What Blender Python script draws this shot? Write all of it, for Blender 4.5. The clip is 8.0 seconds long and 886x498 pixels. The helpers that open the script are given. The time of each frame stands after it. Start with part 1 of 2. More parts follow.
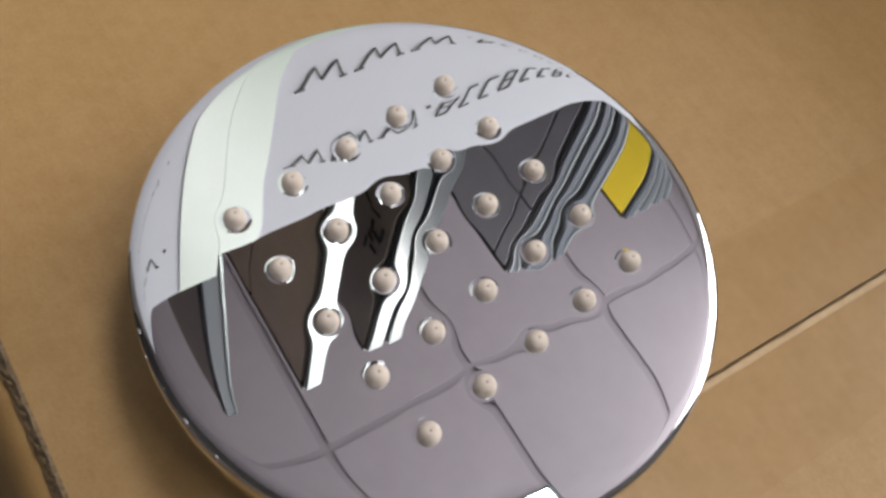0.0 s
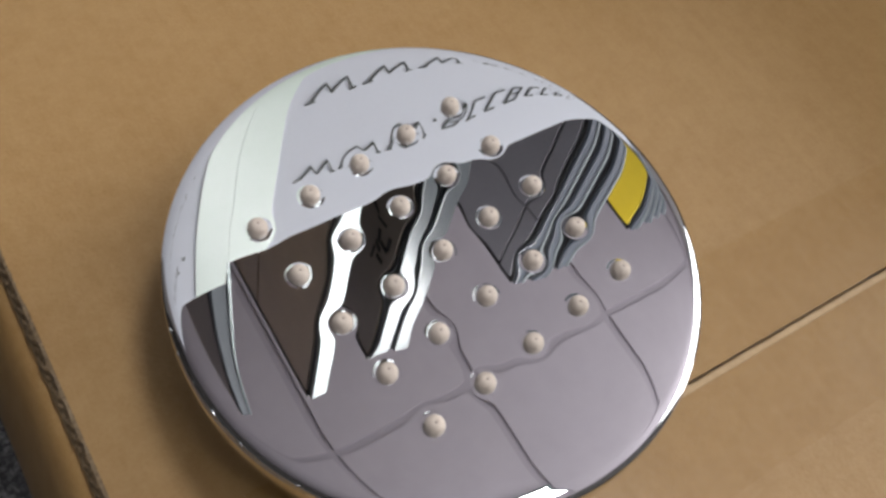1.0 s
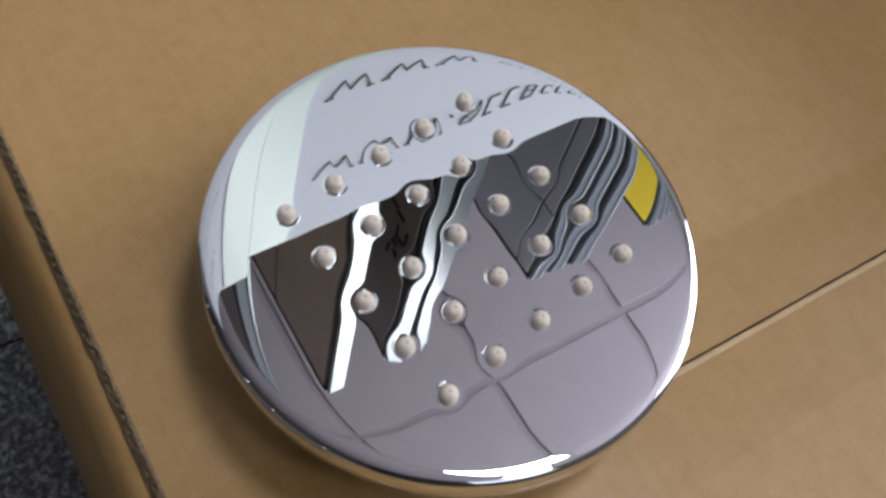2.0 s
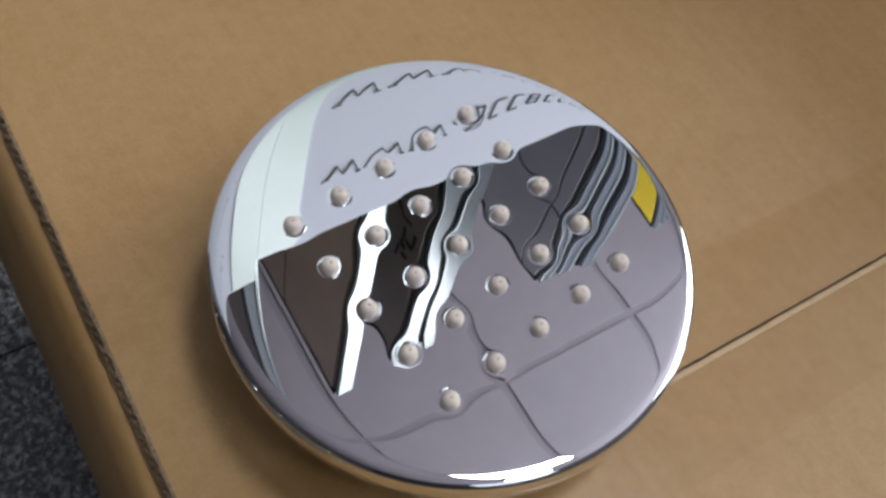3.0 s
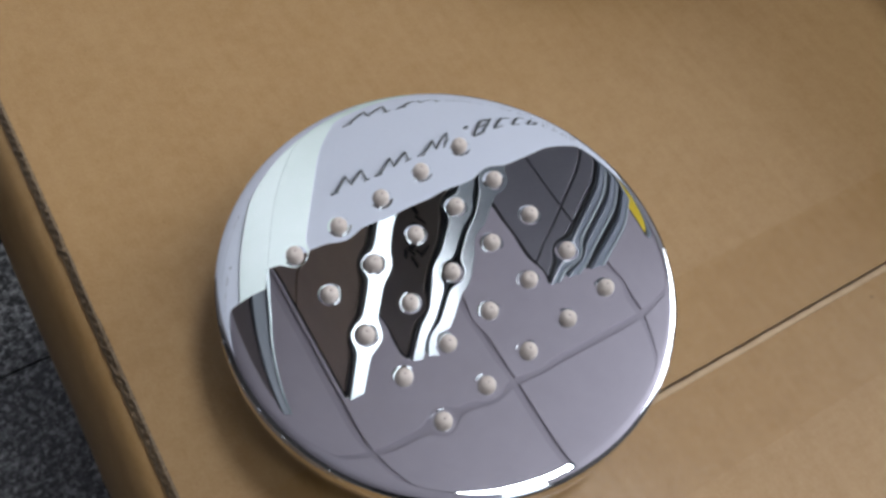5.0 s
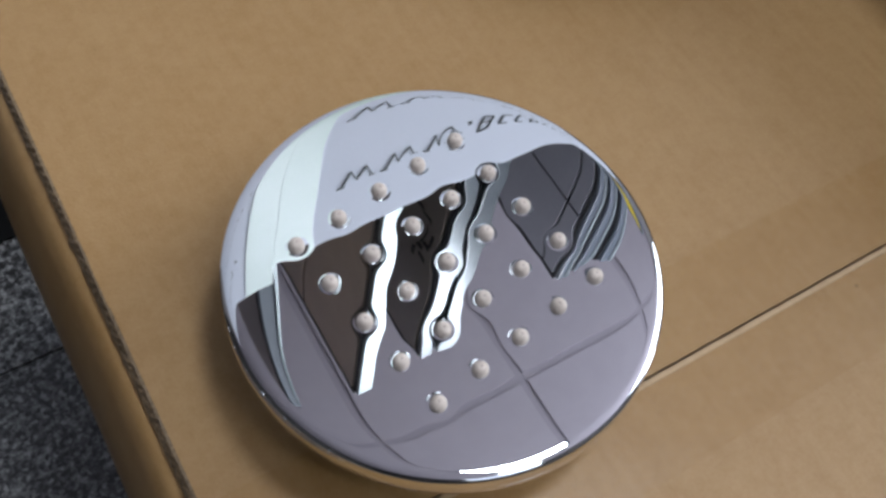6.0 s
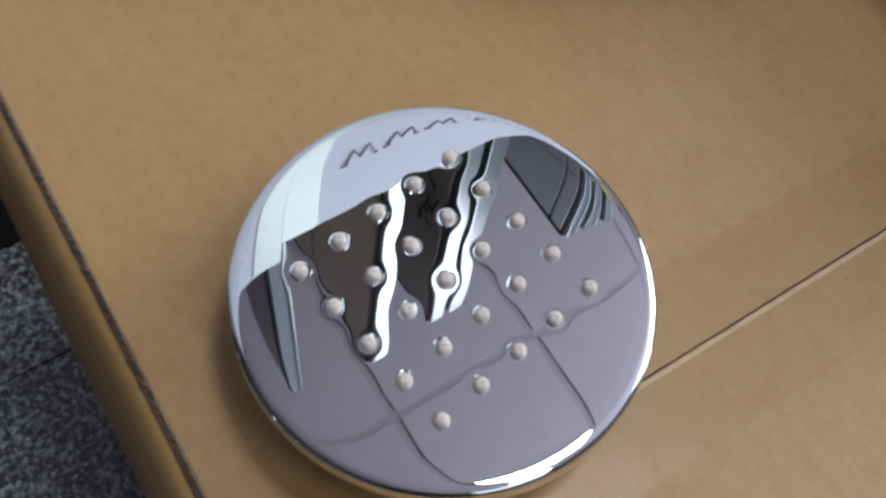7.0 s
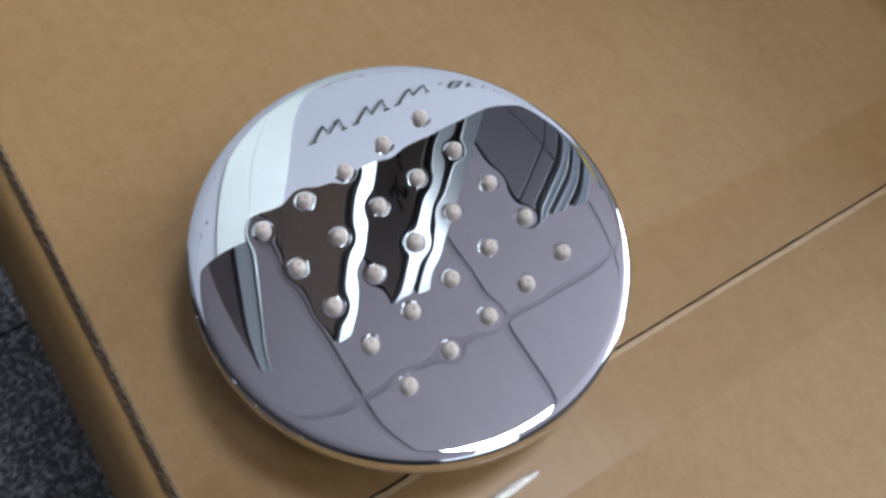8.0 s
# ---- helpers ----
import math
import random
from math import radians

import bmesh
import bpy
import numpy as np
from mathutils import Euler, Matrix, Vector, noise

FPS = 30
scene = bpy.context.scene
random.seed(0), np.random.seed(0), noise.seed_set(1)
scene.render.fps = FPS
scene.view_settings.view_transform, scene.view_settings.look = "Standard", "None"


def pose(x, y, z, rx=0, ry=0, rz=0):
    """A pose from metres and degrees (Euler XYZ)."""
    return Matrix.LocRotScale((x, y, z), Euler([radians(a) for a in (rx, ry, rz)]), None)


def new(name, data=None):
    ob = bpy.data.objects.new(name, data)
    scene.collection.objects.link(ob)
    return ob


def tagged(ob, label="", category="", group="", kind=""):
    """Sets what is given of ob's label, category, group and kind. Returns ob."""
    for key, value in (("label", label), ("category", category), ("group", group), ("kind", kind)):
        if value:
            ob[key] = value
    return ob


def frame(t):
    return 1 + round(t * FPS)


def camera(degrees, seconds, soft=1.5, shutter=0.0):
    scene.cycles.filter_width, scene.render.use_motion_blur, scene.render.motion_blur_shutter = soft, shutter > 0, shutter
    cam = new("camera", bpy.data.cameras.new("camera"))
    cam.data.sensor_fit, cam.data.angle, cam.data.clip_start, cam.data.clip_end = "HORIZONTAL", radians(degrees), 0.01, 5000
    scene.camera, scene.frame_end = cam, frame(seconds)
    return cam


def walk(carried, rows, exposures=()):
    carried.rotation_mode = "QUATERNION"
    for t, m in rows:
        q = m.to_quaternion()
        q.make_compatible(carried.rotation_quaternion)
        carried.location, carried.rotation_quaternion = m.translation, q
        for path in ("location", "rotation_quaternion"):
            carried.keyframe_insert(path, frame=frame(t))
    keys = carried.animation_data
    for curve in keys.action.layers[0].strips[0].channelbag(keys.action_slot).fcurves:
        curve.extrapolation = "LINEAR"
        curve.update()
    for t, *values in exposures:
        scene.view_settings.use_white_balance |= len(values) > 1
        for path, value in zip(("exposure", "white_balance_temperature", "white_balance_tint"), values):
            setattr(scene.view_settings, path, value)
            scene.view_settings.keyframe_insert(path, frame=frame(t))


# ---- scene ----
cam = camera(51.26, 8.0, soft=3.0)
ROWS = [
    (0, -0.00479, -0.08467, 0.13853, 29.711, -8.85, 10.92),
    (0.5, -0.00447, -0.08565, 0.13977, 29.756, -9.029, 11.169),
    (1, -0.00512, -0.09226, 0.15072, 30.253, -8.739, 11.468),
    (1.5, -0.00496, -0.09847, 0.1574, 29.948, -8.344, 11.803),
    (2.8, -0.00347, -0.1026, 0.16644, 29.984, -7.385, 12.379),
    (3, -0.00347, -0.10278, 0.16754, 30.043, -7.342, 12.198),
    (3.5, -0.00347, -0.10676, 0.17676, 30.037, -7.087, 12.351),
    (4, -0.00285, -0.10826, 0.17855, 30.812, -7.166, 12.283),
    (4.5, -0.00086, -0.10447, 0.17963, 30.573, -6.583, 12.206),
    (4.7, -0.00103, -0.10241, 0.17878, 30.437, -6.552, 12.149),
    (5.8, 0.00114, -0.1071, 0.18665, 29.872, -6.085, 12.267),
    (6, 0.00217, -0.10777, 0.18731, 29.924, -5.994, 12.272),
    (6.5, 0.00266, -0.10457, 0.19664, 29.14, -5.642, 12.009),
    (7, 0.00167, -0.09883, 0.20093, 27.576, -4.462, 10.551),
    (7.5, -0.00382, -0.09685, 0.19527, 26.98, -5.11, 10.358),
    (8, 0.00264, -0.10016, 0.19174, 26.68, -6.491, 10.286),
]
walk(cam, [(t, pose(x, y, z, rx, ry, rz)) for t, x, y, z, rx, ry, rz in ROWS], ((0.0, -0.30, 6650, 10), (0.5, -0.32, 6650, 10), (1.5, -0.42, 6250, 10), (3.0, -0.42, 6000, 10), (8.0, -0.38, 5650, 9)))

# ---- light ----
TURN = 42.7            # the carton, the boards and the ceiling grid share this direction
FLOOR, CEIL = -0.29, 3.04
world = bpy.data.worlds.new("world")
world.use_nodes = True
scene.world = world
wn = world.node_tree.nodes
sky = wn.new("ShaderNodeTexSky")
sky.sky_type, sky.sun_disc = "NISHITA", False
sky.sun_elevation, sky.sun_rotation = radians(38), radians(100)
world.node_tree.links.new(sky.outputs[0], wn["Background"].inputs[0])
wn["Background"].inputs[1].default_value = 0.12
scene.view_settings.exposure = 0.0


def room(u, v, z):
    """A place from metres along the boards (u), away to them (v), and up."""
    a = radians(TURN)
    return (u * math.cos(a) - v * math.sin(a), u * math.sin(a) + v * math.cos(a), z)


def at(u, v, z, rz=0):
    return pose(*room(u, v, z), 0, 0, TURN + rz)


def area_lamp(name, m, sx, sy, watts, colour):
    d = bpy.data.lights.new(name, "AREA")
    d.shape, d.size, d.size_y, d.energy, d.color = "RECTANGLE", sx, sy, watts, colour
    ob = new(name, d)
    ob.matrix_world = m
    return ob


# daylight in two shop window openings; the unseen south one is added fill
U0, U1, V0, V1 = -2.6, 2.8, -2.1, 2.1
WIN_S = (-0.55, 0.55, 1.45, 2.75)
WIN_E = (-1.80, 0.35, -0.15, 2.94)
DAY = (1.0, 0.985, 0.965)
MULLION = -0.75        # where the east window's upright bar stands
area_lamp("window_daylight", at((WIN_S[0] + WIN_S[1]) / 2, V0 + 0.01, (WIN_S[2] + WIN_S[3]) / 2) @ pose(0, 0, 0, 90, 0, 0), WIN_S[1] - WIN_S[0], WIN_S[3] - WIN_S[2], 7, DAY)
for v0, v1, watts in ((WIN_E[0] + 0.05, MULLION - 0.03, 54), (MULLION + 0.03, WIN_E[1] - 0.05, 100)):
    area_lamp("window_daylight", at(U1 - 0.01, (v0 + v1) / 2, (WIN_E[2] + WIN_E[3]) / 2) @ pose(0, 0, 0, 90, 0, 90), v1 - v0, WIN_E[3] - WIN_E[2] - 0.1, watts, DAY)

# ---- materials ----


def material(name, colour, rough=0.5, metal=0.0, coat=0.0, spec=0.5):
    m = bpy.data.materials.new(name)
    m.use_nodes = True
    b = m.node_tree.nodes["Principled BSDF"]
    b.inputs["Base Color"].default_value = (*colour, 1)
    b.inputs["Roughness"].default_value = rough
    b.inputs["Metallic"].default_value = metal
    b.inputs["Coat Weight"].default_value = coat
    b.inputs["Specular IOR Level"].default_value = spec
    return m


def node(m, kind, **values):
    n = m.node_tree.nodes.new(kind)
    for k, val in values.items():
        n.inputs[k.replace("_", " ")].default_value = val
    return n


def wire(m, a, b):
    m.node_tree.links.new(a, b)


def shader(m):
    return m.node_tree.nodes["Principled BSDF"]


def coords(m, kind="Object"):
    return m.node_tree.nodes.new("ShaderNodeTexCoord").outputs[kind]


def ramp(m, fac, stops):
    r = m.node_tree.nodes.new("ShaderNodeValToRGB")
    while len(r.color_ramp.elements) < len(stops):
        r.color_ramp.elements.new(0.5)
    for e, (p, c) in zip(r.color_ramp.elements, stops):
        e.position, e.color = p, (*c, 1)
    wire(m, fac, r.inputs[0])
    return r.outputs[0]


def mix(m, fac, a, b, how="MIX"):
    n = m.node_tree.nodes.new("ShaderNodeMix")
    n.data_type, n.blend_type = "RGBA", how
    for sock, val in ((n.inputs[0], fac), (n.inputs[6], a), (n.inputs[7], b)):
        if isinstance(val, (int, float)):
            sock.default_value = val
        elif isinstance(val, tuple):
            sock.default_value = (*val, 1)
        else:
            wire(m, val, sock)
    return n.outputs[2]


def noise_of(m, scale, detail=4.0, rough=0.55, vec=None):
    n = node(m, "ShaderNodeTexNoise", Scale=scale, Detail=detail, Roughness=rough)
    wire(m, vec if vec is not None else coords(m), n.inputs["Vector"])
    return n.outputs["Fac"]


def bump(m, height, strength, distance):
    b = node(m, "ShaderNodeBump", Strength=strength, Distance=distance)
    wire(m, height, b.inputs["Height"])
    wire(m, b.outputs[0], shader(m).inputs["Normal"])


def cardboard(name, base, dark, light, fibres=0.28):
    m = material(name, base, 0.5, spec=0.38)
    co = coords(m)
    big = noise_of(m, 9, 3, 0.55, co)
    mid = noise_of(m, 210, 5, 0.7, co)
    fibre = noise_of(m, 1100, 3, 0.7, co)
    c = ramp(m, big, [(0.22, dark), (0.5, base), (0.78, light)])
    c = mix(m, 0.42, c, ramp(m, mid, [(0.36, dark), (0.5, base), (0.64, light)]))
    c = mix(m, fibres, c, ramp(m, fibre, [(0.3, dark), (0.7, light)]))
    stretch = m.node_tree.nodes.new("ShaderNodeMapping")
    stretch.inputs["Scale"].default_value = (25.0, 1.5, 1.0)
    wire(m, co, stretch.inputs["Vector"])
    c = mix(m, 0.16, c, ramp(m, noise_of(m, 14, 3, 0.6, stretch.outputs[0]), [(0.3, dark), (0.7, light)]))
    spots = node(m, "ShaderNodeTexVoronoi", Scale=70.0)
    wire(m, co, spots.inputs["Vector"])
    mask = ramp(m, spots.outputs["Distance"], [(0.03, (1, 1, 1)), (0.06, (0, 0, 0))])
    gate = ramp(m, noise_of(m, 31, 0, 0.5, co), [(0.58, (0, 0, 0)), (0.62, (1, 1, 1))])
    both = mix(m, 1.0, mask, gate, "MULTIPLY")
    c = mix(m, mix(m, 1.0, both, (0.5, 0.5, 0.5), "MULTIPLY"), c, tuple(x * 0.35 for x in dark))
    wire(m, c, shader(m).inputs["Base Color"])
    bump(m, mix(m, 0.45, fibre, mid), 0.4, 0.0005)
    return m


KRAFT = cardboard("kraft_cardboard", (0.325, 0.194, 0.075), (0.258, 0.141, 0.043), (0.380, 0.240, 0.104))
# Colour of the cut edge: much darker and more mottled than the flaps.
KRAFT_CORE = cardboard("kraft_dark_mottle", (0.14, 0.09, 0.047), (0.03, 0.018, 0.009), (0.31, 0.22, 0.125), 0.7)
KRAFT_LIT = cardboard("kraft_lit_edge", (0.47, 0.335, 0.20), (0.36, 0.24, 0.13), (0.56, 0.42, 0.27))

CHROME = material("polished_chrome", (0.79, 0.805, 0.835), 0.03, 1.0)
wire(CHROME, ramp(CHROME, noise_of(CHROME, 60, 3), [(0.35, (0.004, 0.004, 0.004)), (0.7, (0.014, 0.014, 0.014))]), shader(CHROME).inputs["Roughness"])
SILICONE = material("nozzle_silicone", (0.46, 0.395, 0.345), 0.6, spec=0.35)
wire(SILICONE, ramp(SILICONE, noise_of(SILICONE, 500, 3), [(0.3, (0.46, 0.395, 0.345)), (0.7, (0.575, 0.505, 0.445))]), shader(SILICONE).inputs["Base Color"])
HOLE_SHADE = material("nozzle_hole_shade", (0.2, 0.15, 0.13), 0.8)
BRASS = material("hub_plastic", (0.045, 0.045, 0.048), 0.5)


def granite():
    m = material("speckled_granite", (0.2, 0.2, 0.2), 0.35)
    co = coords(m)
    v = node(m, "ShaderNodeTexVoronoi", Scale=420.0)
    wire(m, co, v.inputs["Vector"])
    n = noise_of(m, 260, 5, 0.7, co)
    g = mix(m, 0.55, v.outputs["Color"], ramp(m, n, [(0.3, (0, 0, 0)), (0.7, (1, 1, 1))]))
    bw = m.node_tree.nodes.new("ShaderNodeRGBToBW")
    wire(m, g, bw.inputs[0])
    c = ramp(m, bw.outputs[0], [(0.34, (0.010, 0.010, 0.010)), (0.46, (0.055, 0.055, 0.056)), (0.58, (0.135, 0.135, 0.135)), (0.74, (0.30, 0.30, 0.295))])
    wire(m, c, shader(m).inputs["Base Color"])
    return m


GRANITE = granite()
GROUT = material("dark_grout", (0.20, 0.195, 0.19), 0.9)


def painted(name, base, rough, spread=0.06, scale=9.0):
    m = material(name, base, rough)
    co = coords(m)
    lo, hi = tuple(max(0, x * (1 - spread)) for x in base), tuple(min(1, x * (1 + spread)) for x in base)
    c = mix(m, 0.5, ramp(m, noise_of(m, scale, 4, 0.6, co), [(0.3, lo), (0.7, hi)]), ramp(m, noise_of(m, scale * 30, 3, 0.6, co), [(0.3, lo), (0.7, hi)]))
    wire(m, c, shader(m).inputs["Base Color"])
    bump(m, noise_of(m, scale * 30, 3, 0.6, co), 0.12, 0.001)
    return m


CEILING = painted("ceiling_board", (0.47, 0.425, 0.47), 0.85)
CEIL_JOINT = painted("ceiling_joint", (0.40, 0.362, 0.402), 0.8)
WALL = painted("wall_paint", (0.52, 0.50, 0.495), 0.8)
# The strong mottle imitates uneven reflections along the end strips.
ALU = painted("pale_aluminium", (0.17, 0.21, 0.21), 0.36, 0.5, 4.0)
shader(ALU).inputs["Metallic"].default_value = 0.3
# Same metal as ALU, darkened to imitate the dimmer reflections on its strips.
MID_ALU = painted("dim_reflection_aluminium", (0.05, 0.066, 0.07), 0.3, 0.4, 4.0)
shader(MID_ALU).inputs["Metallic"].default_value = 0.3
DARK_ALU = painted("grey_aluminium", (0.075, 0.09, 0.11), 0.35, 0.12, 6)
# Near-black for unseen walls, so little light bounces back onto the boards.
DARK_WALL = painted("low_bounce_wall", (0.035, 0.032, 0.03), 0.8)
BROWN_CARD = painted("brown_card", (0.34, 0.245, 0.14), 0.7)
SEAL = painted("black_rubber_seal", (0.012, 0.012, 0.013), 0.5)
BROWN_TILE = painted("brown_sample_tile", (0.34, 0.275, 0.215), 0.35, 0.18, 5)
GREY_TILE = painted("grey_sample_tile", (0.34, 0.33, 0.36), 0.35, 0.12, 5)
EDGE_LIGHT = painted("edge_highlight_grey", (0.17, 0.19, 0.20), 0.6, 0.2, 6)
BOARD_GREY = painted("matt_grey_strip", (0.08, 0.092, 0.105), 0.8, 0.15, 6)
SLATE = painted("blue_grey_board", (0.11, 0.122, 0.14), 0.4, 0.12, 5)
YELLOW = painted("yellow_board", (0.85, 0.62, 0.03), 0.5)
WHITE_CARD = painted("white_coated_card", (0.80, 0.825, 0.90), 0.75, 0.03)
PALE_TAPE = painted("pale_glossy_tape", (0.84, 1.0, 0.87), 0.3, 0.05, 20)
shader(PALE_TAPE).inputs["Specular IOR Level"].default_value = 0.6
INK = material("dark_green_ink", (0.05, 0.06, 0.052), 0.6)
WOOD = painted("dark_box", (0.012, 0.012, 0.013), 0.6)
TAPE = bpy.data.materials.new("clear_packing_tape")
TAPE.use_nodes = True
tape_nodes = TAPE.node_tree.nodes
film = tape_nodes.new("ShaderNodeBsdfTransparent")
film.inputs[0].default_value = (0.95, 0.93, 0.88, 1)
gloss = tape_nodes.new("ShaderNodeBsdfGlossy")
gloss.inputs["Roughness"].default_value = 0.27
both_layers = tape_nodes.new("ShaderNodeMixShader")
wrinkle = tape_nodes.new("ShaderNodeBump")
wrinkle.inputs["Strength"].default_value, wrinkle.inputs["Distance"].default_value = 0.5, 0.0004
wire(TAPE, noise_of(TAPE, 140, 3, 0.5), wrinkle.inputs["Height"])
wire(TAPE, wrinkle.outputs[0], gloss.inputs["Normal"])
both_layers.inputs[0].default_value = 0.012
wire(TAPE, film.outputs[0], both_layers.inputs[1])
wire(TAPE, gloss.outputs[0], both_layers.inputs[2])
wire(TAPE, both_layers.outputs[0], tape_nodes["Material Output"].inputs[0])
GLASS = material("window_glass", (1, 1, 1), 0.0)
shader(GLASS).inputs["Transmission Weight"].default_value = 1.0

# ---- mesh helpers ----


def mesh_of(name, bm, mat, smooth=False):
    me = bpy.data.meshes.new(name)
    bmesh.ops.recalc_face_normals(bm, faces=bm.faces)
    bm.to_mesh(me)
    bm.free()
    for x in (mat if isinstance(mat, (list, tuple)) else [mat]):
        me.materials.append(x)
    if smooth:
        me.polygons.foreach_set("use_smooth", [True] * len(me.polygons))
    return me


def part(name, bm, mat, parent, label="", smooth=False):
    ob = new(name, mesh_of(name, bm, mat, smooth))
    ob.parent = parent
    return tagged(ob, label)


def share(name, data, parent, m):
    ob = new(name, data)
    ob.parent = parent
    ob.matrix_basis = m
    return ob


def thing(name, m, label, category, group="", kind=""):
    ob = new(name)
    ob.empty_display_size = 0.02
    ob.matrix_world = m
    return tagged(ob, label, category, group, kind)


def box(x0, x1, y0, y1, z0, z1, bevel=0.0, bm=None):
    bm = bm or bmesh.new()
    made = bmesh.ops.create_cube(bm, size=1.0)["verts"]
    for v in made:
        v.co = Vector(((x0 + x1) / 2 + v.co.x * (x1 - x0), (y0 + y1) / 2 + v.co.y * (y1 - y0), (z0 + z1) / 2 + v.co.z * (z1 - z0)))
    if bevel:
        edges = list({e for v in made for e in v.link_edges})
        bmesh.ops.bevel(bm, geom=edges, offset=bevel, segments=2, profile=0.5, affect="EDGES")
    return bm


def lathe(profile, segments, cap_top=False, cap_bottom=False):
    """A turned body from (radius, height) pairs, top to bottom."""
    bm = bmesh.new()
    rings = []
    for r, z in profile:
        rings.append([bm.verts.new((r * math.cos(2 * math.pi * i / segments), r * math.sin(2 * math.pi * i / segments), z)) for i in range(segments)])
    for a, b in zip(rings, rings[1:]):
        for i in range(segments):
            j = (i + 1) % segments
            bm.faces.new((a[i], b[i], b[j], a[j]))
    if cap_top:
        bm.faces.new(rings[0])
    if cap_bottom:
        bm.faces.new(rings[-1][::-1])
    return bm


# ---- setting ----


def structure(name, bm, mat, label, category):
    ob = new(name, mesh_of(name, bm, mat))
    ob.matrix_world = at(0, 0, 0)
    return tagged(ob, label, category, kind="structure")


floor = structure("floor", box(U0 - .12, U1 + .12, V0 - .12, V1 + .12, FLOOR - 0.12, FLOOR - 0.004), GROUT, "grout bed under speckled grey granite floor tiles", "floor")
structure("wall_west", box(U0 - .12, U0, V0, V1, FLOOR, CEIL), DARK_WALL, "plain unseen wall, near-black to keep bounce light down", "wall")
structure("wall_north", box(U0 - .12, U1 + .12, V1, V1 + .12, FLOOR, CEIL), WALL, "plain pale painted wall behind the sample boards", "wall")


def wall_with_window(name, k, m, x_from, x_to, hole, wall, bars=()):
    """A wall along x, its inner face at y = 0, with a framed and glazed opening."""
    x0, x1, y0, y1 = hole
    w = box(x_from, x0, -0.12, 0, FLOOR, CEIL)
    for b in ((x1, x_to, FLOOR, CEIL), (x0, x1, FLOOR, y0), (x0, x1, y1, CEIL)):
        box(b[0], b[1], -0.12, 0, b[2], b[3], bm=w)
    structure(name, w, wall, "painted wall with a shop window", "wall").matrix_world = m
    win = thing("window_%d" % k, m, "shop window with a pale metal frame", "window", kind="structure")
    fr = box(x0, x0 + 0.05, -0.09, -0.03, y0, y1)
    for b in ((x1 - 0.05, x1, y0, y1), (x0 + 0.05, x1 - 0.05, y0, y0 + 0.05), (x0 + 0.05, x1 - 0.05, y1 - 0.05, y1)):
        box(b[0], b[1], -0.088, -0.032, b[2], b[3], bm=fr)
    part("window_frame", fr, ALU, win)
    edges = (x0 + 0.05, *[e for b in bars for e in (b - 0.03, b + 0.03)], x1 - 0.05)
    for b in bars:
        part("mullion", box(b - 0.03, b + 0.03, -0.086, -0.034, y0 + 0.05, y1 - 0.05, 0.003), ALU, win)
    for a, b in zip(edges[::2], edges[1::2]):
        part("pane", box(a, b, -0.065, -0.057, y0 + 0.05, y1 - 0.05), GLASS, win).visible_shadow = False


# South wall is out of view; its window is added to light the cartons.
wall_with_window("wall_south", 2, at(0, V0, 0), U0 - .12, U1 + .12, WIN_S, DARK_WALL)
wall_with_window("wall_east", 1, at(U1, 0, 0, 90), V0, V1, WIN_E, WALL, (MULLION,))

# ceiling of square boards with open joints, one mesh
cb = box(U0 - .12, U1 + .12, V0 - .12, V1 + .12, CEIL + 0.006, CEIL + 0.1)
nb = len(cb.faces)
GU, GV, PU, PV, GAP = 1.15, 0.754, 0.60, 1.20, 0.017
for i in range(-8, 5):
    for j in range(-5, 4):
        a0, a1 = GU + i * PU + GAP, GU + (i + 1) * PU - GAP
        b0, b1 = GV + j * PV + GAP, GV + (j + 1) * PV - GAP
        a0, a1, b0, b1 = max(a0, U0), min(a1, U1), max(b0, V0), min(b1, V1)
        if a1 - a0 > 0.03 and b1 - b0 > 0.03:
            box(a0, a1, b0, b1, CEIL, CEIL + 0.008, bm=cb)
ceil_mesh = structure("ceiling", cb, [CEIL_JOINT, CEILING], "pale lilac-grey ceiling of square boards with darker joints", "ceiling")
for p in ceil_mesh.data.polygons:
    p.material_index = 1 if p.index >= nb else 0


def ceiling_lamp(m, strength, label):
    glow = material("lamp_diffuser", (0.9, 0.9, 0.9), 0.5)
    shader(glow).inputs["Emission Color"].default_value = (1.0, 0.985, 0.96, 1)
    shader(glow).inputs["Emission Strength"].default_value = strength
    lamp = thing("ceiling_lamp", m, label, "lamp", "ceiling lamps")
    part("housing", box(-0.30, 0.30, -0.30, 0.30, -0.030, -0.001, 0.006), ALU, lamp)
    part("diffuser", box(-0.28, 0.28, -0.28, 0.28, -0.036, -0.0305), glow, lamp, "glowing white diffuser")


ceiling_lamp(at(0.85, -0.06, CEIL), 50.0, "white square ceiling lamp with a bright flat diffuser")
# Added lamp with no visible source: brightens the white cartons and their tape.
ceiling_lamp(at(0.55, -1.62, CEIL), 24.0, "unseen second ceiling lamp, dimmer, added to light the white cartons")

# ---- black plinth with sample boards standing in a row ----
TOP, PLINTH, LEAN_B = 2.1, FLOOR + 0.09, 0.03
FRONT = 0.68
plinth = thing("plinth", at(0, 0, FLOOR), "low matt black plinth under the boards and cartons", "plinth")
part("body", box(-1.6, 2.0, 0.25, 1.9, 0, 0.09, 0.003), WOOD, plinth)


def sheared(bm, k, z0):
    """Leans a mesh sideways: k metres for each metre of height, none at z0."""
    for v in bm.verts:
        v.co.x -= k * (v.co.z - z0)
    return bm


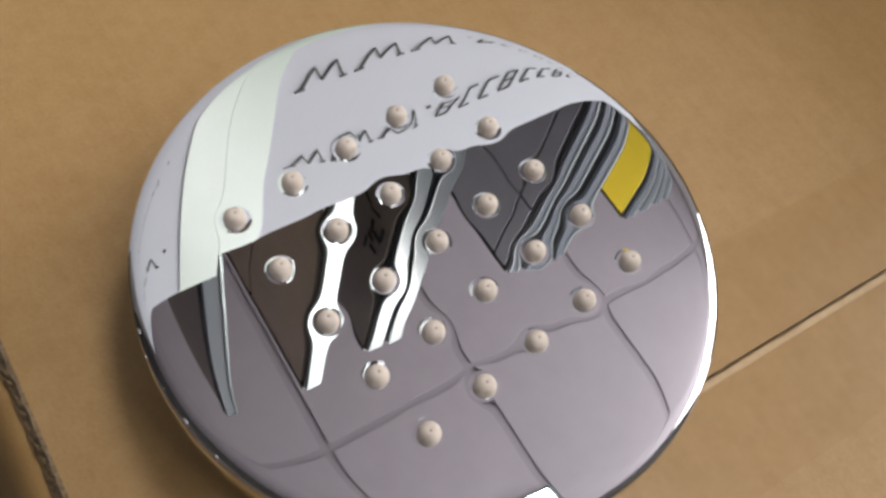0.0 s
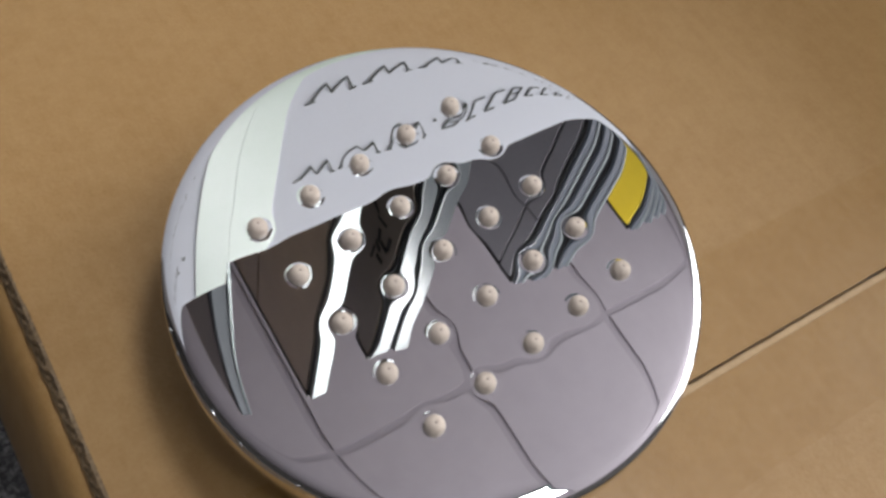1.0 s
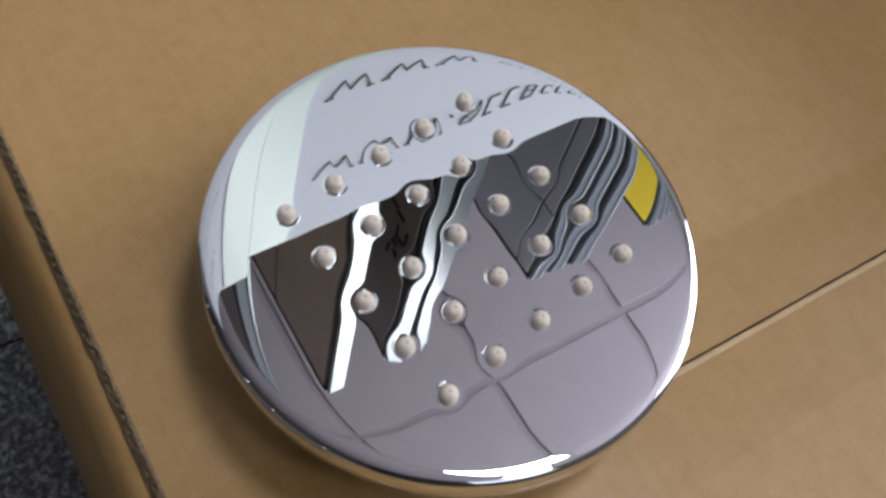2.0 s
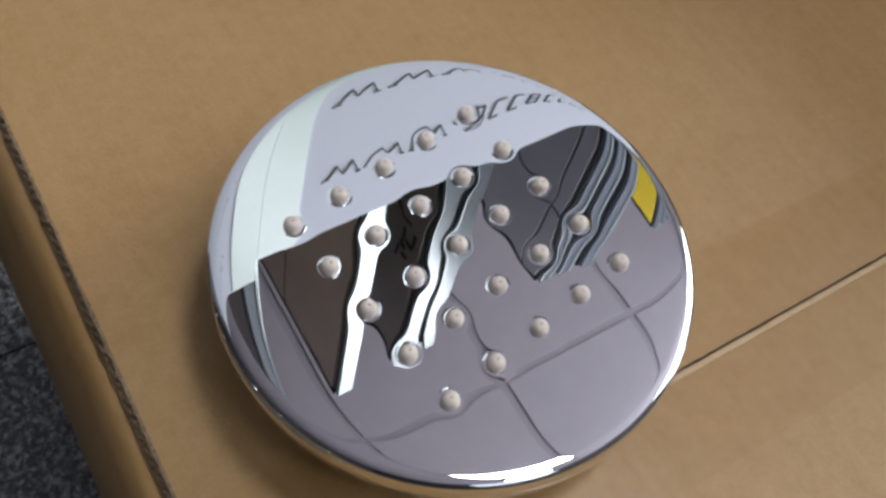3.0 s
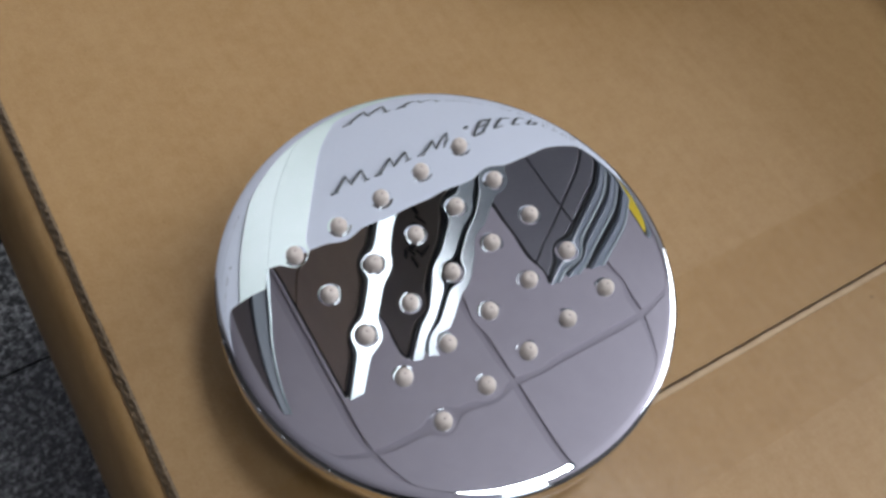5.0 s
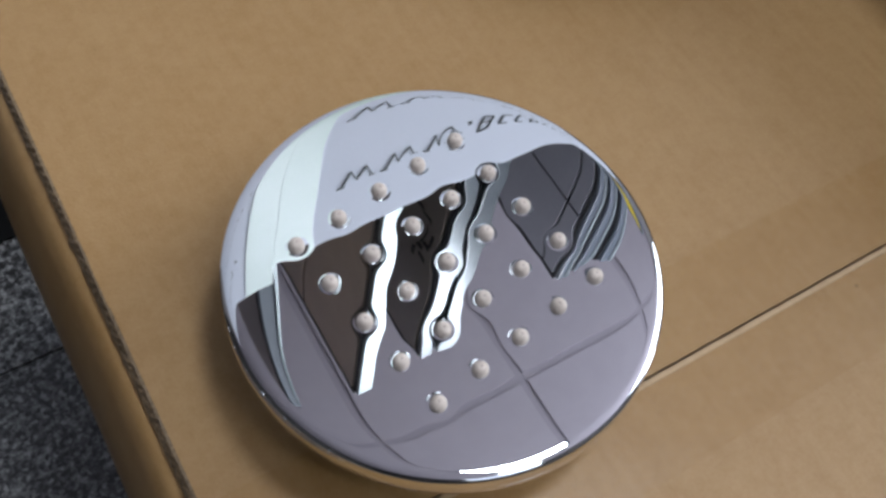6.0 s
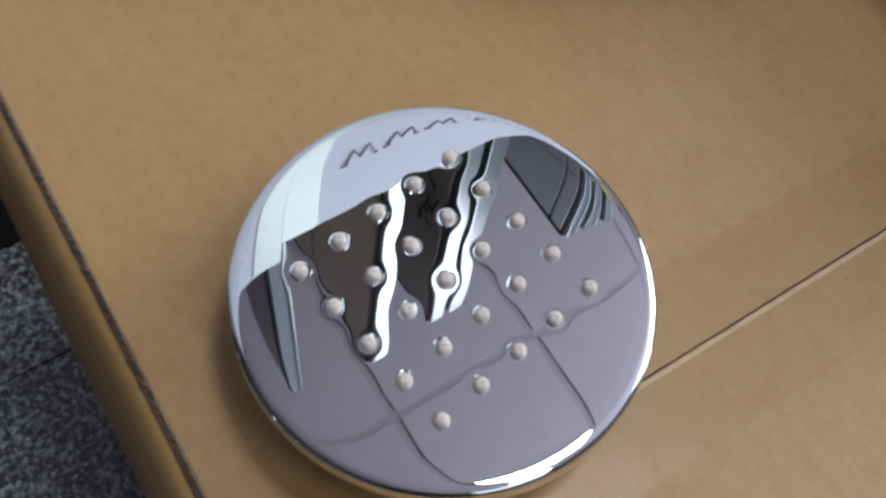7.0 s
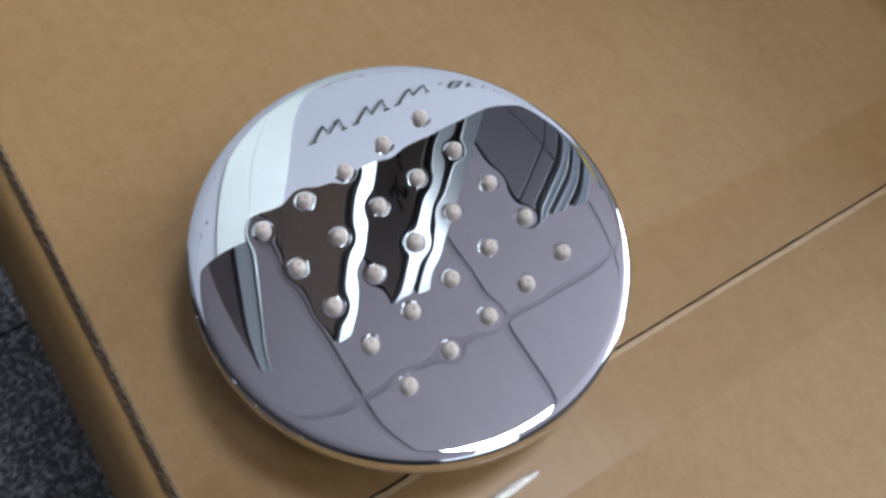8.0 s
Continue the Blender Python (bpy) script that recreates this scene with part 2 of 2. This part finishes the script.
def sample_board(u0, u1, deep, side, label, cols=(), rows=(), writing=False, front=FRONT, top=TOP, lean=LEAN_B, rim=True, strip=None, panel=None):
    """An upright board seen from its pale end; its broad side looks towards -u. cols, rows: joints between its tiles."""
    w, h = u1 - u0, top - PLINTH
    b = thing("sample_board", at(u0, front, PLINTH), label, "display board", "sample boards in the row")

    def put(name, bm, mat, label=""):
        return part(name, sheared(bm, lean, h), mat, b, label)

    put("end_strip", box(0.0, w, 0.0, 0.012, 0.0, h, 0.003), strip or ALU, "aluminium end strip")
    # Pale strip painted in for the light caught by the rounded edge.
    if strip in (DARK_ALU, BOARD_GREY):
        put("edge_highlight", box(w - (0.0085 if strip is DARK_ALU else 0.004), w + 0.001, -0.004, -0.0005, 0.0, h), EDGE_LIGHT if strip is DARK_ALU else ALU, "pale strip standing in for the rounded edge's highlight")
    put("core", box(0.006, w - 0.004, 0.0125, deep, 0.0, h - 0.004), SEAL if cols else side)
    put("edge_seal", box(-0.002, 0.006, 0.0125, 0.021, 0.0, h), SEAL, "black rubber edge seal")
    if rim:
        put("top_rail", box(-0.006, w, 0.0125, deep, h - 0.004, h + 0.005, 0.001), SEAL, "black top rail")
    ys, zs = (0.021, *cols, deep), (0.0, *[h - r for r in rows][::-1], h - 0.006)
    if cols or rows:
        for y0, y1 in zip(ys, ys[1:]):
            for z0, z1 in zip(zs, zs[1:]):
                put("tile", box(-0.004, 0.0055, y0 + 0.0045, y1 - 0.0045, z0 + 0.0045, z1 - 0.0045, 0.0004), side)
    if panel:
        put("panel", box(-0.004, 0.0055, 0.0215, deep - 0.02, h - panel[0], h - 0.006, 0.001), panel[1], panel[2])
    if writing:
        for y, z, d, e in ((0.05, 1.60, .03, .014), (0.045, 1.55, .010, .045), (0.075, 1.63, .028, .014), (0.085, 1.57, .010, .05), (0.07, 1.52, .03, .014), (0.10, 1.66, .012, .04), (0.095, 1.50, .028, .014), (0.055, 1.66, .03, .012)):
            put("writing", box(-0.0065, -0.0045, y, y + d, z - PLINTH, z - PLINTH + e), SEAL, "dark unreadable writing")
    return b


sample_board(0.395, 0.437, 0.95, BROWN_TILE, "dark brown sample board with a pale metal end strip", (0.30,), (0.95,), front=0.668)
sample_board(0.579, 0.620, 0.95, BROWN_TILE, "dark brown sample board with writing, its end strip darkened for dim reflections", (0.30,), (0.95,), True, strip=MID_ALU)
sample_board(0.638, 0.682, 0.95, SEAL, "black-sided sample board, its metal end strip darkened for dim reflections", strip=MID_ALU)
sample_board(1.040, 1.072, 0.95, GREY_TILE, "grey tiled sample board with fine dark joints", (0.075, 0.66), (0.30, 0.90), front=0.705, strip=DARK_ALU)
sample_board(1.100, 1.138, 0.95, SLATE, "blue-grey sample board with a thin pale end strip", front=0.70, strip=DARK_ALU)
sample_board(1.172, 1.212, 0.95, SLATE, "blue-grey sample board with a thin pale end strip", front=0.69, strip=DARK_ALU)
sample_board(1.450, 1.475, 0.9, BROWN_CARD, "brown sample board with a yellow panel and a pale end strip", front=0.695, strip=DARK_ALU, panel=(0.46, YELLOW, "yellow panel"))
for a in (1.505, 1.56, 1.615):
    sample_board(a, a + 0.024, 0.9, SLATE, "narrow blue-grey sample board with a pale end strip", front=0.695, strip=DARK_ALU)
sample_board(0.168, 0.207, 0.62, BROWN_TILE, "brown-sided sample board with a blue-grey end strip and bright edge", front=0.69, lean=0.012, rim=False, strip=BOARD_GREY)

# ---- white printed cartons behind the brown one ----


def glyph(strokes, size):
    """A printed letter of slanting strokes (x0, z0, x1, z1, width), in units of its size."""
    bm = bmesh.new()
    for x0, z0, x1, z1, w in strokes:
        ends = []
        for x, z in ((x0, z0), (x1, z1)):
            x -= 0.08 * z
            ends.append([bm.verts.new(((x + dx) * size, y, z * size)) for dx, y in ((-w / 2, -0.001), (w / 2, -0.001), (w / 2, -0.0002), (-w / 2, -0.0002))])
        a, b = ends
        for k in range(4):
            bm.faces.new((a[k], a[(k + 1) % 4], b[(k + 1) % 4], b[k]))
        bm.faces.new(a[::-1])
        bm.faces.new(b)
    return bm


W_STROKES = ((0.04, 0.39, 0.15, 0.10, 0.029), (0.15, 0.10, 0.26, 0.33, 0.021), (0.26, 0.33, 0.38, 0.10, 0.029), (0.38, 0.10, 0.50, 0.39, 0.021),
             (0.03, 0.378, 0.03, 0.393, 0.11), (0.50, 0.378, 0.50, 0.393, 0.08))
DOT = ((0.03, 0.10, 0.03, 0.15, 0.055),)
BARS = ((0.02, 0.09, -0.03, 0.45, 0.036), (0.21, 0.09, 0.16, 0.45, 0.026), (0.115, 0.07, 0.115, 0.093, 0.21), (0.065, 0.447, 0.065, 0.47, 0.21), (0.09, 0.255, 0.09, 0.275, 0.17))
SHORT_BARS = ((0.02, 0.09, -0.03, 0.45, 0.036), (0.11, 0.07, 0.11, 0.093, 0.19), (0.05, 0.447, 0.05, 0.47, 0.17))


def white_carton(u0, u1, top, tape, lines, label):
    w, d, h = u1 - u0, 0.27, top - PLINTH
    c = thing("white_carton", at(u0, 0.342, PLINTH), label, "carton", "white printed cartons")
    k, z0 = 0.10, 0.60 - PLINTH
    part("body", sheared(box(0, w, 0, d, 0, h, 0.0012), k, z0), WHITE_CARD, c)
    part("tape_band", sheared(box(tape[0] - u0, tape[1] - u0, -0.0012, -0.0002, 0.02, h - 0.002), k, z0), PALE_TAPE, c, "pale glossy tape band")
    for u, z, size, bars in lines:
        zz = z - PLINTH
        x = u - u0
        for _ in range(3):
            part("letter", glyph(W_STROKES, size), INK, c, "dark printed letter").matrix_basis = pose(x, 0, zz)
            x += size * 0.645
        part("full_stop", glyph(DOT, size), INK, c).matrix_basis = pose(x, 0, zz)
        x += size * 0.24
        for i in range(bars):
            part("writing", glyph((BARS, SHORT_BARS)[i % 3 > 0], 0.9 * size), INK, c, "dark printed bars").matrix_basis = pose(x, 0, zz)
            x += size * (0.36, 0.32)[i % 3 > 0]
    return c


white_carton(-0.34, 0.087, 0.661, (0.049, 0.0869), ((-0.105, 0.565, 0.07, 0), (-0.12, 0.42, 0.08, 0)), "white coated carton with a pale tape band and dark lettering")
white_carton(0.0873, 0.78, 0.624, (0.0873, 0.125), ((0.156, 0.512, 0.070, 8), (0.162, 0.400, 0.080, 7)), "white coated carton printed with rows of dark lettering")

# ---- the brown carton that the shower head lies on ----
CU0, CU1, CV0, CV1, CZ = -0.074, 0.45, -0.26, 0.18, -0.030
SEAM_V = -0.0415
carton = thing("cardboard_carton", at(0, 0, FLOOR), "large brown corrugated cardboard carton, closed, on granite floor", "carton")
T = 0.003


def sheet(x0, x1, y0, y1, z1, nx, ny, wav):
    """A corrugated flap: slightly uneven top, thickness T."""
    bm = bmesh.new()
    top, low = [], []
    for i in range(nx + 1):
        for j in range(ny + 1):
            x, y = x0 + (x1 - x0) * i / nx, y0 + (y1 - y0) * j / ny
            w = wav * noise.noise(Vector((x * 22, y * 22, 3.0)))
            if abs(y - SEAM_V) < 0.0016:
                y += 0.00022 * noise.noise(Vector((x * 330, round(y, 4) * 900, 1.0)))
            top.append(bm.verts.new((x, y, z1 + w)))
            low.append(bm.verts.new((x, y, z1 - T + w)))
    k = ny + 1
    for i in range(nx):
        for j in range(ny):
            bm.faces.new((top[i * k + j], top[(i + 1) * k + j], top[(i + 1) * k + j + 1], top[i * k + j + 1]))
            bm.faces.new((low[i * k + j], low[i * k + j + 1], low[(i + 1) * k + j + 1], low[(i + 1) * k + j]))
    for j in range(ny):
        for base in (0, nx * k):
            bm.faces.new((top[base + j], top[base + j + 1], low[base + j + 1], low[base + j]))
    for i in range(nx):
        for base in (0, ny):
            bm.faces.new((top[i * k + base], top[(i + 1) * k + base], low[(i + 1) * k + base], low[i * k + base]))
    return bm


Z = CZ - FLOOR
part("flap", sheet(CU0 + 0.0014, CU1, SEAM_V + 0.0005, CV1, Z, 260, 40, 0.0003), KRAFT, carton, smooth=False)
part("flap", sheet(CU0 + 0.0014, CU1, CV0, SEAM_V - 0.0003, Z - 0.0003, 60, 40, 0.0003), KRAFT, carton)
# Lower flap's raised edge; the light it catches is put into the colour.
part("seam_lip", sheet(CU0 + 0.0014, CU1, SEAM_V - 0.0017, SEAM_V - 0.0003, Z + 0.00015, 260, 1, 0.0002), KRAFT_LIT, carton, "paler seam lip, its colour imitating the lit raised edge")


def tape_film(x0, x1, y0, y1, z):
    """A strip of clear tape: one thin film that follows the flaps' unevenness."""
    bm = bmesh.new()
    rows = []
    for i in range(121):
        x = x0 + (x1 - x0) * i / 120
        row = []
        for j in range(13):
            w = 0.0006 * noise.noise(Vector((x * 45, j * 0.35, 2.0)))
            edge_w = 0.0003 * noise.noise(Vector((x * 90, j, 5.0))) if j in (0, 12) else 0
            row.append(bm.verts.new((x, y0 + (y1 - y0) * j / 12 + edge_w, z + 0.0002 + 0.4 * abs(w))))
        rows.append(row)
    for a, b in zip(rows, rows[1:]):
        for k in range(12):
            bm.faces.new((a[k], b[k], b[k + 1], a[k + 1]))
    return bm


part("packing_tape", tape_film(CU0 + 0.003, CU1, SEAM_V - 0.024, SEAM_V + 0.024, Z + 0.0008), TAPE, carton, "clear glossy packing tape over the seam", True)
# The pucker in the clear tape is coloured pale to strengthen its glint.
FOLD = material("folded_tape_glint", (0.75, 0.70, 0.62), 0.12, spec=0.9)


def tape_fold(u0, u1, v, z):
    """A small puckered ridge in the tape."""
    bm = bmesh.new()
    rows = []
    for i in range(41):
        x = u0 + (u1 - u0) * i / 40
        e = math.sin(math.pi * i / 40)
        c = v + 0.0006 * noise.noise(Vector((x * 260, 4.0, 0.0)))
        h = 0.0008 * e * (0.7 + 0.6 * noise.noise(Vector((x * 420, 9.0, 0.0))))
        rows.append([bm.verts.new((x, c + a * 0.0011 * (0.3 + 0.7 * e), z + max(0.0, h) * b)) for a, b in ((-1, 0), (-0.5, 0.75), (0, 1), (0.5, 0.75), (1, 0))])
    for a, b in zip(rows, rows[1:]):
        for k in range(4):
            bm.faces.new((a[k], b[k], b[k + 1], a[k + 1]))
    return bm


part("tape_fold", tape_fold(-0.013, 0.003, -0.0573, Z + 0.0011), FOLD, carton, "shiny pucker in the tape", True)
# cut edge of the flaps: crushed liners with the fluted paper between
def cut_edge(v0, v1):
    bm = bmesh.new()
    n = int((v1 - v0) / 0.0006)
    rows = []
    for i in range(n + 1):
        y = v0 + (v1 - v0) * i / n
        q = Vector((0, y * 260, 0))
        jit = 0.0010 * noise.noise(q) + 0.0005 * noise.noise(q * 3.1) + 0.0012 * max(0.0, noise.noise(q * 0.37) - 0.2)
        flute = 0.0007 * math.sin(y * 2 * math.pi / 0.0034)
        pts = ((0.0026, 0.0001), (0.0016 + jit * 0.4, 0.0001 + jit * 0.3), (0.0008 + jit, -0.0007 + flute * 0.6), (0.0001 + jit * 0.8, -0.0016 - flute * 0.5), (-0.0005 + jit * 0.6, -0.0022), (-0.0004, -0.0032))
        rows.append([bm.verts.new((CU0 - 0.0003 + a * 0.75, y, Z + b)) for a, b in pts])
    for a, b in zip(rows, rows[1:]):
        for k in range(len(a) - 1):
            f = bm.faces.new((a[k], b[k], b[k + 1], a[k + 1]))
    return bm


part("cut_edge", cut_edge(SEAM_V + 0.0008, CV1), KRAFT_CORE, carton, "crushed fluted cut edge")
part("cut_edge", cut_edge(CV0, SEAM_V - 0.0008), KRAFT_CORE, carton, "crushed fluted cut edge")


# side flap that leans out below the cut edge, then the upright sides
def bent_strip(profile, v0, v1, n=40):
    bm = bmesh.new()
    rows = []
    for i in range(n + 1):
        y = v0 + (v1 - v0) * i / n
        w = 0.0005 * noise.noise(Vector((7, y * 18, 0)))
        rows.append([bm.verts.new((a + w, y, b)) for a, b in profile])
    for a, b in zip(rows, rows[1:]):
        for k in range(len(a) - 1):
            bm.faces.new((a[k], b[k], b[k + 1], a[k + 1]))
    return bm


lip = [(CU0 + 0.02, Z - 0.0042), (CU0 + 0.001, Z - 0.0040), (CU0 - 0.0022, Z - 0.0043), (CU0 - 0.0045, Z - 0.0062), (CU0 - 0.0072, Z - 0.0120), (CU0 - 0.0102, Z - 0.0200), (CU0 - 0.0130, Z - 0.0290),
       (CU0 - 0.0145, Z - 0.04), (CU0 - 0.0145, 0.0), (CU0 - 0.0115, 0.0), (CU0 - 0.0115, Z - 0.04), (CU0 + 0.001, Z - 0.0072), (CU0 + 0.02, Z - 0.0072)]
part("side_panel", bent_strip(lip, CV0, CV1), KRAFT, carton, "rounded creased side panel", smooth=True)
part("side_panel", box(CU1 - T, CU1, CV0, CV1, 0, Z - T - 0.0005), KRAFT, carton)
part("side_panel", box(CU0 - 0.011, CU1 - T - .0005, CV0, CV0 + T, 0, Z - 0.0075), KRAFT, carton)
part("side_panel", box(CU0 - 0.011, CU1 - T - .0005, CV1 - T, CV1, 0, Z - 0.0075), KRAFT, carton)
part("inner_flap", box(CU0 + 0.021, CU1 - T - .001, CV0 + T + .001, CV1 - T - .001, Z - 0.0072, Z - 0.0042), KRAFT, carton)

# ---- the shower head ----
FACE, RIM, PITCH_N, N_TURN = -0.0014, 0.0525, 0.0125, 54.0
NOZ = []
for i in range(5):
    for j in range(5):
        a = radians(N_TURN)
        p, q = PITCH_N * (j - 2), PITCH_N * (i - 2)
        NOZ.append((p * math.cos(a) + q * math.sin(a), p * math.sin(a) - q * math.cos(a)))
NOZ_XY = np.array(NOZ)


def face_height(r):
    """The nearly flat face, which begins to round off towards its rim."""
    z = 0.0385 * r * r
    if r > 0.0425:
        z -= 344 * (r - 0.0425) ** 3 / 3
    return z


def shower_head(m, label, fine=True):
    head = thing("shower_head", m, label, "shower head", "shower heads on the carton")
    base = 0.030 + FACE             # height of the face over the carton
    seg, rings = (560, 135) if fine else (96, 24)
    r_face = 0.0487
    prof = [(max(1e-4, r_face * k / rings), None) for k in range(rings + 1)]
    z_edge = face_height(r_face)
    s0 = math.atan(-0.077 * r_face + 344 * (r_face - 0.0425) ** 2)
    rr, zz, steps = r_face, z_edge, 30 if fine else 8
    arc = []
    for k in range(1, steps + 1):   # the rounded rim, turning ever faster
        th = s0 + (math.pi / 2 - s0) * (k / steps) ** 3.0
        ds = 0.0048 / steps
        rr, zz = rr + ds * math.cos(th), zz - ds * math.sin(th)
        arc.append((rr, zz))
    prof += [(r + (RIM - arc[-1][0]) * (i + 1) / len(arc), z) for i, (r, z) in enumerate(arc)]
    z_low = arc[-1][1]
    verts, faces = [], []
    ang = np.arange(seg) * 2 * math.pi / seg
    ca, sa = np.cos(ang), np.sin(ang)
    for r, z in prof:
        x, y = r * ca, r * sa
        if z is None:
            d2 = ((x[:, None] - NOZ_XY[:, 0]) ** 2 + (y[:, None] - NOZ_XY[:, 1]) ** 2)
            h = face_height(r) - 0.000027 * np.exp(-d2 / 0.0027 ** 2).sum(1)
        else:
            h = np.full(seg, z)
        verts += list(zip(x.tolist(), y.tolist(), (h + base).tolist()))
    for k in range(len(prof) - 1):
        a, b = k * seg, (k + 1) * seg
        faces += [(a + i, b + i, b + (i + 1) % seg, a + (i + 1) % seg) for i in range(seg)]
    faces.append(tuple(range(seg)))
    me = bpy.data.meshes.new("face_plate")
    me.from_pydata(verts, [], faces)
    me.materials.append(CHROME)
    me.polygons.foreach_set("use_smooth", [True] * len(me.polygons))
    fp = new("face_plate", me)
    fp.parent = head
    tagged(fp, "mirror-bright chrome face plate")
    zb = base + z_low
    part("rim_band", lathe([(RIM - 0.0002, zb + 0.00005), (RIM - 0.0003, zb - 0.0004), (RIM, zb - 0.0008), (RIM + 0.0001, zb - 0.0060), (RIM - 0.0006, zb - 0.0076), (RIM - 0.002, zb - 0.0086)], 192), CHROME, head, "polished chrome rim band", True)
    part("back_shell", lathe([(RIM - 0.002, zb - 0.0084), (RIM - 0.004, zb - 0.0096), (0.0450, zb - 0.0110), (0.037, 0.006), (0.0335, 0.0015), (0.032, 0.0)], 128), BRASS, head, "dark plastic back shell resting on the carton", True)
    part("hub", lathe([(0.0165, zb - 0.0100), (0.0165, 0.0005)], 48, True, True), BRASS, head, "dark threaded hub")
    for ang_f, size_f, r_f in ((214, 0.9, 0.0), (219, 0.5, 0.0002), (226, 0.7, 0.0), (233, 1.0, 0.0001), (241, 0.6, 0.0002), (254, 0.7, 0.0001)) if fine else ():
        fl = bmesh.new()
        bmesh.ops.create_icosphere(fl, subdivisions=2, radius=0.0008 * size_f)
        for v in fl.verts:
            v.co *= 1 + 0.35 * noise.noise(v.co * 2600 + Vector((ang_f, 0, 0)))
            v.co.x *= 0.5
        flaw = part("plating_flaw", fl, CHROME, head, "rough spot in the chrome plating", True)
        flaw.matrix_basis = pose((RIM - 0.0003 + r_f) * math.cos(radians(ang_f)), (RIM - 0.0003 + r_f) * math.sin(radians(ang_f)), zb + 0.0004, 0, 0, ang_f)
    nozzle = lathe([(0.0002, 0.00210), (0.00035, 0.00216), (0.0008, 0.00212), (0.0013, 0.00190), (0.00168, 0.00148), (0.0019, 0.0009), (0.00196, 0.0003), (0.00202, -0.0004)], 24)
    nm = mesh_of("nozzle", nozzle, SILICONE, True)
    collar = mesh_of("collar", lathe([(0.00185, 0.000036), (0.0022, 0.000034), (0.00245, 0.000026), (0.0028, 0.000012), (0.0031, -0.000006)], 48), CHROME, True)
    # A darker solid plug imitates the shade inside the outlet hole.
    hole = bmesh.new()
    bmesh.ops.create_cone(hole, cap_ends=True, segments=12, radius1=0.00016, radius2=0.00016, depth=0.0006, matrix=pose(0, 0, 0.00176))
    hm = mesh_of("outlet_plug", hole, HOLE_SHADE)
    for x, y in NOZ:
        z = base + face_height(math.hypot(x, y)) - 0.00004
        tilt = pose(x, y, z, random.uniform(-4, 4), random.uniform(-4, 4), random.uniform(0, 360))
        nz = share("nozzle", nm, head, tilt)
        share("outlet_plug", hm, nz, Matrix())
        if fine:
            share("collar", collar, head, pose(x, y, base + face_height(math.hypot(x, y)) - 0.000024))
    return head


shower_head(pose(0, 0, CZ), "round chrome shower head with beige silicone nozzles lying face up")
# Second head is added, placed to put a shaded spot on the carton.
shower_head(pose(0.018, 0.186, CZ, 0, 0, 20), "second chrome shower head, added to make a dark spot on the carton", False)

# ---- floor tiles ----
TS = 0.6
TU, TV = -0.31, 0.173
tile = mesh_of("tile", box(0.0005, TS - 0.0005, 0.0005, TS - 0.0005, -0.010, 0.0, 0.0004), GRANITE)
for i in range(-4, 5):
    for j in range(-5, 4):
        u, v = TU + i * TS, TV + j * TS
        if U0 - TS < u < U1 and V0 - TS < v < V1:
            share("tile", tile, floor, pose(u, v, FLOOR))


def brown_box():
    # Only a corner shows; the unseen length is added to block window light.
    b = thing("brown_box", at(0.212, -0.12, CZ), "dull brown card box on the carton, extended unseen to block window light", "box")
    part("body", box(0, 0.17, 0, 0.25, 0.0, 0.074, 0.002), BROWN_CARD, b)
    part("lid", box(-0.0015, 0.1715, -0.0015, 0.2515, 0.052, 0.078, 0.002), BROWN_CARD, b)


brown_box()
